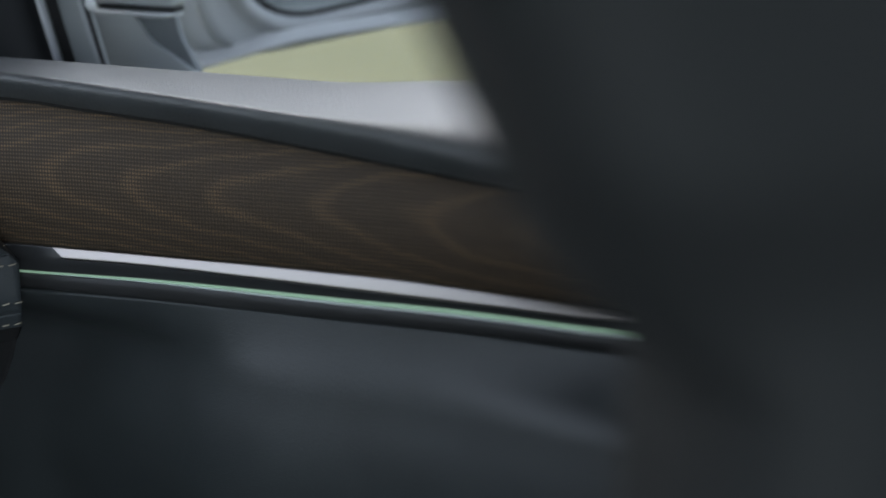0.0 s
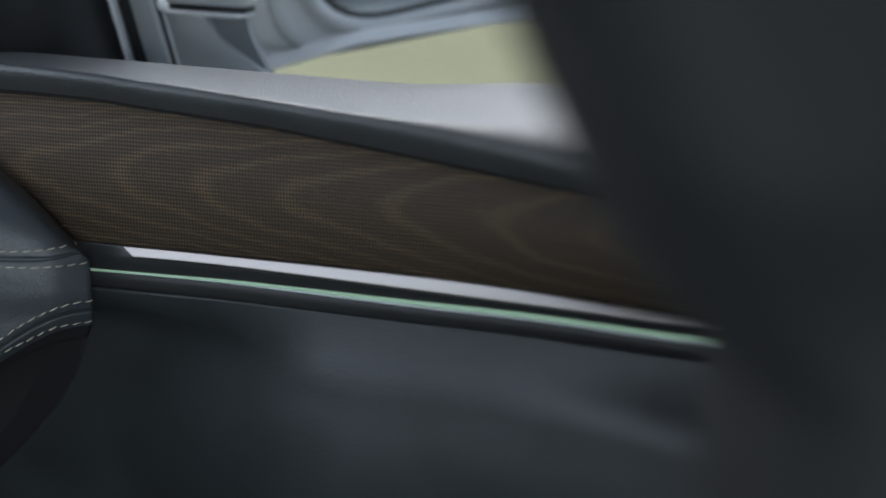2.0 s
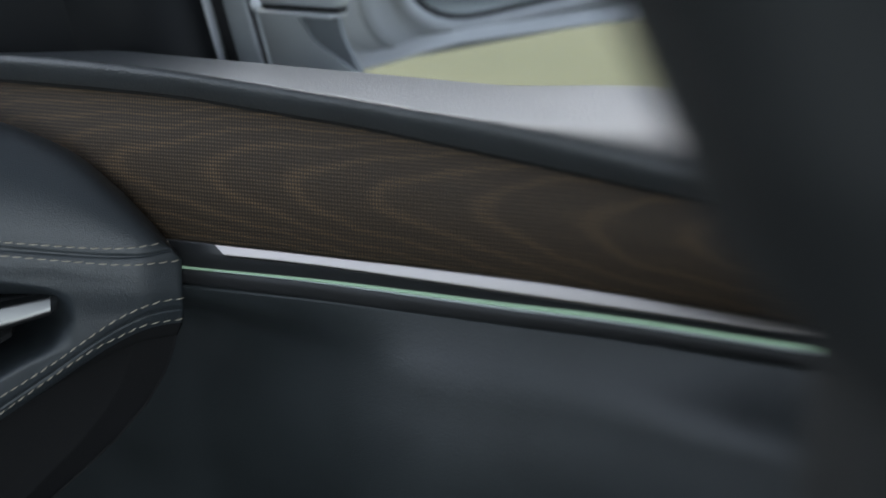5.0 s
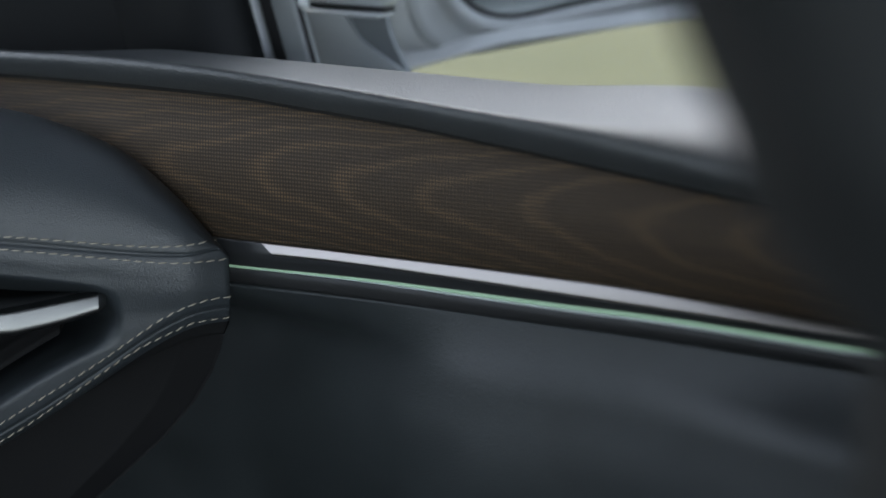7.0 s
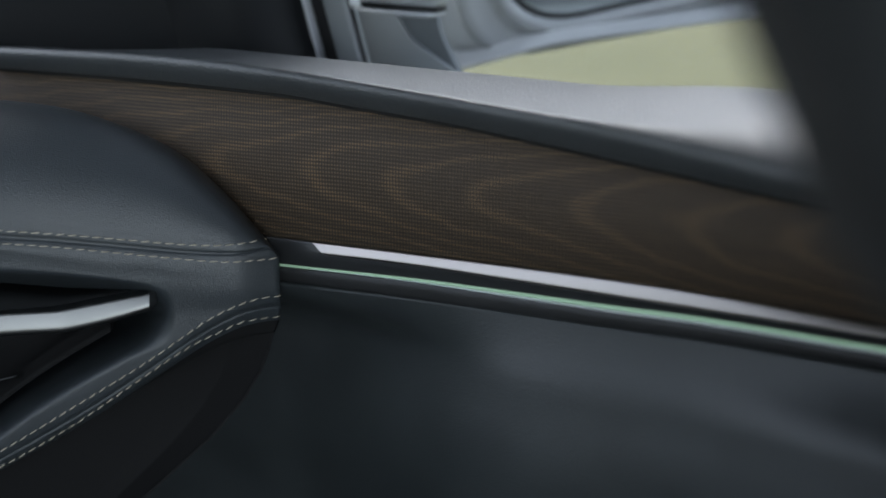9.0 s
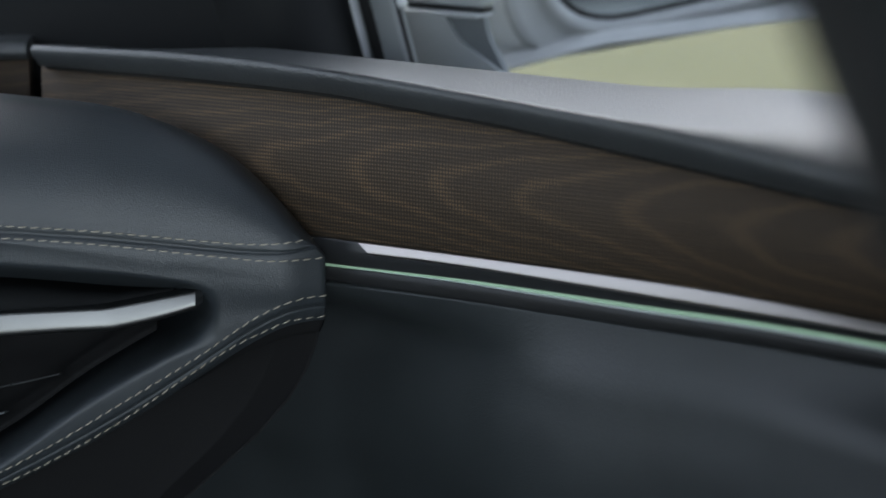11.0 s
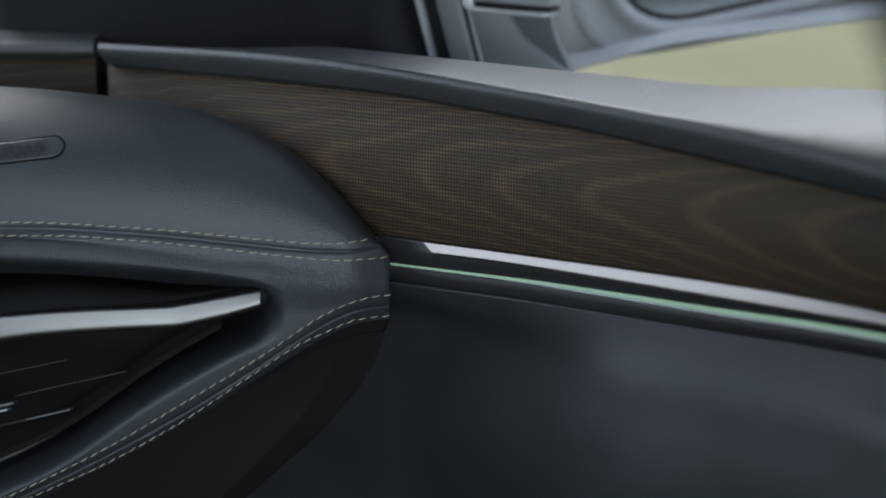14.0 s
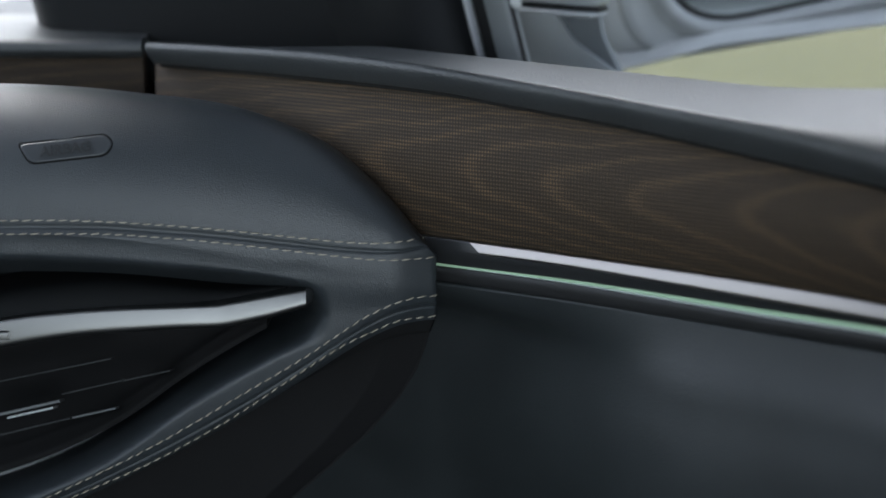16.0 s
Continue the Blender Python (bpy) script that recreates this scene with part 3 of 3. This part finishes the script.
# vent: dark housing, vanes and a satin blade
vent = part("vent_housing", sweep(lambda s: [dash(s, e, z) for e, z in ((-0.030, spline(MOUTH_TOP, s) + 0.002), (-0.075, spline(MOUTH_TOP, s) + 0.004),
                                                                        (-0.075, spline(MOUTH_LOW, s) - 0.010), (-0.030, spline(MOUTH_LOW, s) - 0.006), (-0.032, spline(MOUTH_LOW, s) - 0.002), (-0.070, spline(MOUTH_LOW, s) - 0.004),
                                                                        (-0.070, spline(MOUTH_TOP, s) - 0.002), (-0.032, spline(MOUTH_TOP, s)))], span(0.098, 0.40, 40)), SHADE_BLACK, board, "dark air vent")
BLADE_TOP = [(0.0735, 1.0395), (0.1166, 1.0315), (0.1242, 1.0306), (0.1775, 1.0284), (0.2141, 1.0255), (0.2386, 1.0222), (0.40, 0.998)]
BLADE_LOW = [(0.0735, 1.0312), (0.0924, 1.0256), (0.1169, 1.0202), (0.1242, 1.0196), (0.1474, 1.0188), (0.1972, 1.0152), (0.2394, 1.0083), (0.40, 0.976)]


def blade_profile(s):
    t, b = spline(BLADE_TOP, s), spline(BLADE_LOW, s)
    e0 = 0.002
    p = [(e0 - 0.0015, t), (e0 + 0.001, b), (e0 - 0.003, b - 0.002), (e0 - 0.014, b), (e0 - 0.014, t)]
    return [dash(s, e, z) for e, z in rounded(p, [0.0014, 0.0035, 0.001, 0.001, 0.001], 5)]


blade = part("blade", sweep(blade_profile, span(0.0735, 0.40, 110)), SATIN, vent, "satin silver vent blade")


def tip_profile(s):
    """The bevelled end facet of the blade."""
    u = (0.0733 - s) / 0.0033
    t, b = 1.0395 - 0.0006 * u, 1.0312 + 0.0012 * u
    return [dash(s, e, z) for e, z in ((0.0002 - 0.004 * u, t), (0.0026 - 0.004 * u, b), (-0.012, b), (-0.012, t))]


part("thumb_tab", sweep(lambda s: [dash(s, e, z) for e, z in rounded([(0.0020, 1.0172), (0.0046, 1.0168), (0.0050, 1.0128), (0.0024, 1.0124)], 0.0006, 3)], span(0.2335, 0.2480, 4)), SATIN, blade, "small raised tab on the blade")
part("tip", sweep(tip_profile, span(0.0700, 0.0733, 4)), VANE, blade, "darker bevelled end of the blade")


def shelf_profile(s):
    t = spline(BLADE_TOP, s)
    rise = 0.016 * ease(0.09, 0.2, s)
    return [dash(s, e, z) for e, z in ((-0.004, t - 0.0008), (-0.040, t + rise), (-0.040, t - 0.008), (-0.011, t - 0.006))]


part("blade_shelf", sweep(shelf_profile, span(0.085, 0.40, 60)), PILLAR, vent, "dark sloping top of the vent blade")


def vane(s0, z0, s1, z1, hh, mat, e=-0.022):
    bm = sweep(lambda t: [dash(s0 + (s1 - s0) * t, ee, z0 + (z1 - z0) * t + dz) for ee, dz in ((e, -hh), (e, hh), (e - 0.012, hh - 0.0034), (e - 0.012, -hh - 0.0030))], span(0, 1, 6))
    return part("vane", bm, mat, vent)


for s0, z0, s1, z1, hh, mt in ((0.184, 0.9938, 0.40, 0.948, 0.0004, VANE), (0.1785, 0.981, 0.2122, 0.9731, 0.0004, VANE), (0.1511, 0.9869, 0.1775, 0.981, 0.0004, VANE),
                               (0.2137, 0.9691, 0.40, 0.925, 0.0008, VENT_GREY), (0.2173, 0.9652, 0.2431, 0.9592, 0.0006, GREY), (0.2085, 0.9589, 0.40, 0.911, 0.0004, VANE), (0.1827, 0.9648, 0.2070, 0.9592, 0.0005, VENT_GREY)):
    vane(s0, z0, s1, z1, hh, mt)

# thin rim along the lower edge of the mouth
def rim_ring(s):
    z = spline(MOUTH_LOW, s) + 0.0015
    r = 0.0002 + 0.0006 * ease(0.185, 0.24, s)
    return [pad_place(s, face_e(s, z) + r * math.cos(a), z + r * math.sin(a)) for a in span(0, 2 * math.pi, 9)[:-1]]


part("rim", sweep(rim_ring, span(0.185, 0.38, 45)), GREY, vent, "fine grey rim of the vent mouth")

# stitches in four rows along the two seams
bm = bmesh.new()
ring_rows = []
for t in span(-1, 1, 7):
    r = math.sqrt(max(1 - t * t, 0.03)) * 0.00038
    ring_rows.append([(0.00255 * t, r * math.cos(a) * 0.8 + 0.0003 * (1 - t * t), r * math.sin(a)) for a in span(0, 2 * math.pi, 9)[:-1]])
sv = grid_faces(bm, ring_rows, close=True)
bm.faces.new(sv[0])
bm.faces.new(sv[-1][::-1])
STITCH = mesh_of(bm, "stitch", THREAD)

ROWS = (([(0.006, 1.0686), (0.0103, 1.0682), (0.0223, 1.0660), (0.0358, 1.0650), (0.0554, 1.0659), (0.1154, 1.0721), (0.1529, 1.0752), (0.1943, 1.0774), (0.2354, 1.0774), (0.40, 1.076)], 0.011, 0.33),
        ([(0.003, 1.0577), (0.0130, 1.0566), (0.0314, 1.0557), (0.0555, 1.0578), (0.1187, 1.0653), (0.1457, 1.0678), (0.1781, 1.0700), (0.2358, 1.0700), (0.40, 1.068)], 0.007, 0.33),
        ([(0.0, 1.0366), (0.0143, 1.0350), (0.0276, 1.0309), (0.0438, 1.0227), (0.0749, 1.0014), (0.1085, 0.9808), (0.1595, 0.9502), (0.217, 0.9211), (0.40, 0.835)], 0.005, 0.24),
        ([(0.0, 1.0251), (0.0143, 1.0236), (0.0247, 1.0217), (0.035, 1.0173), (0.0544, 1.0078), (0.0835, 0.9885), (0.1172, 0.9655), (0.1598, 0.9413), (0.1982, 0.9235), (0.40, 0.830)], 0.006, 0.22))
for keys, s_a, s_b in ROWS:
    s = s_a
    while s < s_b:
        ds = 0.0005
        slope = (spline(keys, s + ds) - spline(keys, s - ds)) / (2 * ds)
        step = 0.0064 / math.sqrt(1 + slope * slope)
        z = spline(keys, s)
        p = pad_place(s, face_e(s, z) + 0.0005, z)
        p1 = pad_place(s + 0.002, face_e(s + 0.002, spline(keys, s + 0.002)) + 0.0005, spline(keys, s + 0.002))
        along = (p1 - p).normalized()
        up = along.cross(-INTO).normalized()
        out = up.cross(along)
        ob = new("stitch", STITCH)
        ob.parent = pad
        jitter = 0.10 + random.uniform(-0.05, 0.05)
        ob.matrix_local = Matrix.Translation(p) @ Matrix((along, out, up)).transposed().to_4x4() @ Matrix.Rotation(jitter, 4, "Y")
        s += step

# pressed badge with its word
def badge_ring(scale, lift):
    ring = []
    for a, b in rounded([(-0.0190, -0.0052), (0.0205, -0.0052), (0.0245, 0.0003), (0.0205, 0.0052), (-0.0245, 0.0052)], [0.004, 0.004, 0.003, 0.003, 0.003], 5):
        s, z = 0.1985 - (a * scale[0]), 1.1160 + (b * scale[1]) + a * 0.12
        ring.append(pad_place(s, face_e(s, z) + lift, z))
    return ring


bm = bmesh.new()
bv = grid_faces(bm, [badge_ring((1.07, 1.22), -0.0022), badge_ring((1.04, 1.10), -0.0016), badge_ring((1.01, 1.02), 0.0008), badge_ring((0.98, 0.94), 0.0012), badge_ring((0.95, 0.84), 0.0012), badge_ring((0.7, 0.6), 0.0012), badge_ring((0.3, 0.2), 0.0012)], close=True)
bm.faces.new(bv[-1])
badge = part("badge", bm, BADGE, board, "pressed black badge reading AIRBAG")
# Flat black ring on the pad, coloured as the shade of a groove.
bm = bmesh.new()
grid_faces(bm, [badge_ring((1.015, 1.03), 0.0006), badge_ring((1.03, 1.09), 0.0003), badge_ring((1.055, 1.20), 0.0003), badge_ring((1.06, 1.22), -0.0004)], close=True)
part("groove", bm, SHADE_BLACK, badge, "flat dark ring painted as the groove's shade round the badge")
font = bpy.data.curves.new("lettering", "FONT")
font.body = "AIRBAG"
font.size = 0.0078
font.extrude = 0.0015
font.offset = 0.0002
font.align_x, font.align_y = "CENTER", "CENTER"
tmp = new("lettering_source", font)
bpy.context.view_layer.update()
me = bpy.data.meshes.new_from_object(tmp.evaluated_get(bpy.context.evaluated_depsgraph_get()))
bpy.data.objects.remove(tmp)
for v in me.vertices:
    a, b = v.co.x, v.co.y
    s, z = 0.1985 - a, 1.1160 + b + a * 0.12
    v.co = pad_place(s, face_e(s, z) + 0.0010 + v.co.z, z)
# Letters coloured darker than the plate, in place of their relief's shadow.
me.materials.clear()
me.materials.append(VANE)
lettering = new("lettering", me)
lettering.parent = badge

# veneer and lip of the dashboard behind the pad, ending at the door gap
def at_back(s, q, z):
    return ACROSS * s + INTO * q + Vector((0, 0, z))


DASH_S = span(0.1855, 0.60, 30)
part("dash_lip", sweep(lambda s: [at_back(s, q, z) for q, z in rounded([(1.132, 1.139), (1.1275, 1.1445), (1.131, 1.1505), (1.20, 1.152), (1.27, 1.150), (1.27, 1.138)],
                                                                        [0.002, 0.004, 0.005, 0.02, 0.004, 0.002], 4)], DASH_S), SILL_VINYL, board, "grained vinyl dashboard top with rounded lip")
part("dash_veneer", sweep(lambda s: [at_back(s, q, z) for q, z in ((1.134, 1.142), (1.135, 1.09), (1.15, 1.09), (1.15, 1.142))], DASH_S), WOOD, board, "dark wood veneer on the dashboard")
part("dash_core", sweep(lambda s: [at_back(s, q, z) for q, z in ((1.165, 1.136), (1.165, 0.45), (1.25, 0.45), (1.25, 1.136))], span(0.188, 0.60, 20)), BLACK, board)
bm = bmesh.new()
box(bm, (-0.75, 1.15, 0.44), (0.62, 1.42, 1.13), 0.02)
part("dash_bulk", bm, BLACK, board)


# ---- front seat ----
seat = thing("front_seat", "dark leather front passenger seat with backrest shaped to the camera's view", "car seat")
SEAT_EDGE = [(0.60, 0.42), (0.95, 0.380), (1.1177, 0.385), (1.1467, 0.388), (1.1600, 0.390), (1.1677, 0.385), (1.1795, 0.350), (1.1951, 0.319), (1.2162, 0.3000), (1.2325, 0.2810), (1.2542, 0.2580), (1.30, 0.197), (1.34, 0.167)]


def seat_ring(z):
    """A level cut of the backrest; its edge and lean follow the camera's sight lines."""
    q0 = 0.290 - 0.03 * ease(1.18, 1.23, z) + 1.2 * max(0.0, 1.16 - z) ** 2
    reach = q0 + 0.085
    round_off = 0.06 * ease(1.30, 1.38, z)
    lean = (reach / 0.43 - 1) * (z - 1.30)
    a, b = spline(SEAT_EDGE, z) * reach + round_off, 0.62 - round_off
    ring = rounded([(a, q0 + round_off * 0.5), (b, q0 + 0.22 + round_off * 0.5), (b, q0 + 0.32), (a, q0 + 0.12)], [0.055, 0.05, 0.05, 0.045], 8)
    return [side(u, q, z + lean) for u, q in ring]


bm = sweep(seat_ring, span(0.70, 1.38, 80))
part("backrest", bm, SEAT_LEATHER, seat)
bm = bmesh.new()
box(bm, (0.16, -0.55, 0.62), (0.68, 0.02, 0.72), 0.045, 4)
part("cushion", bm, SEAT_LEATHER, seat)
bm = bmesh.new()
box(bm, (0.20, -0.50, 0.42), (0.64, -0.02, 0.64), 0.02)
part("seat_base", bm, BLACK, seat)
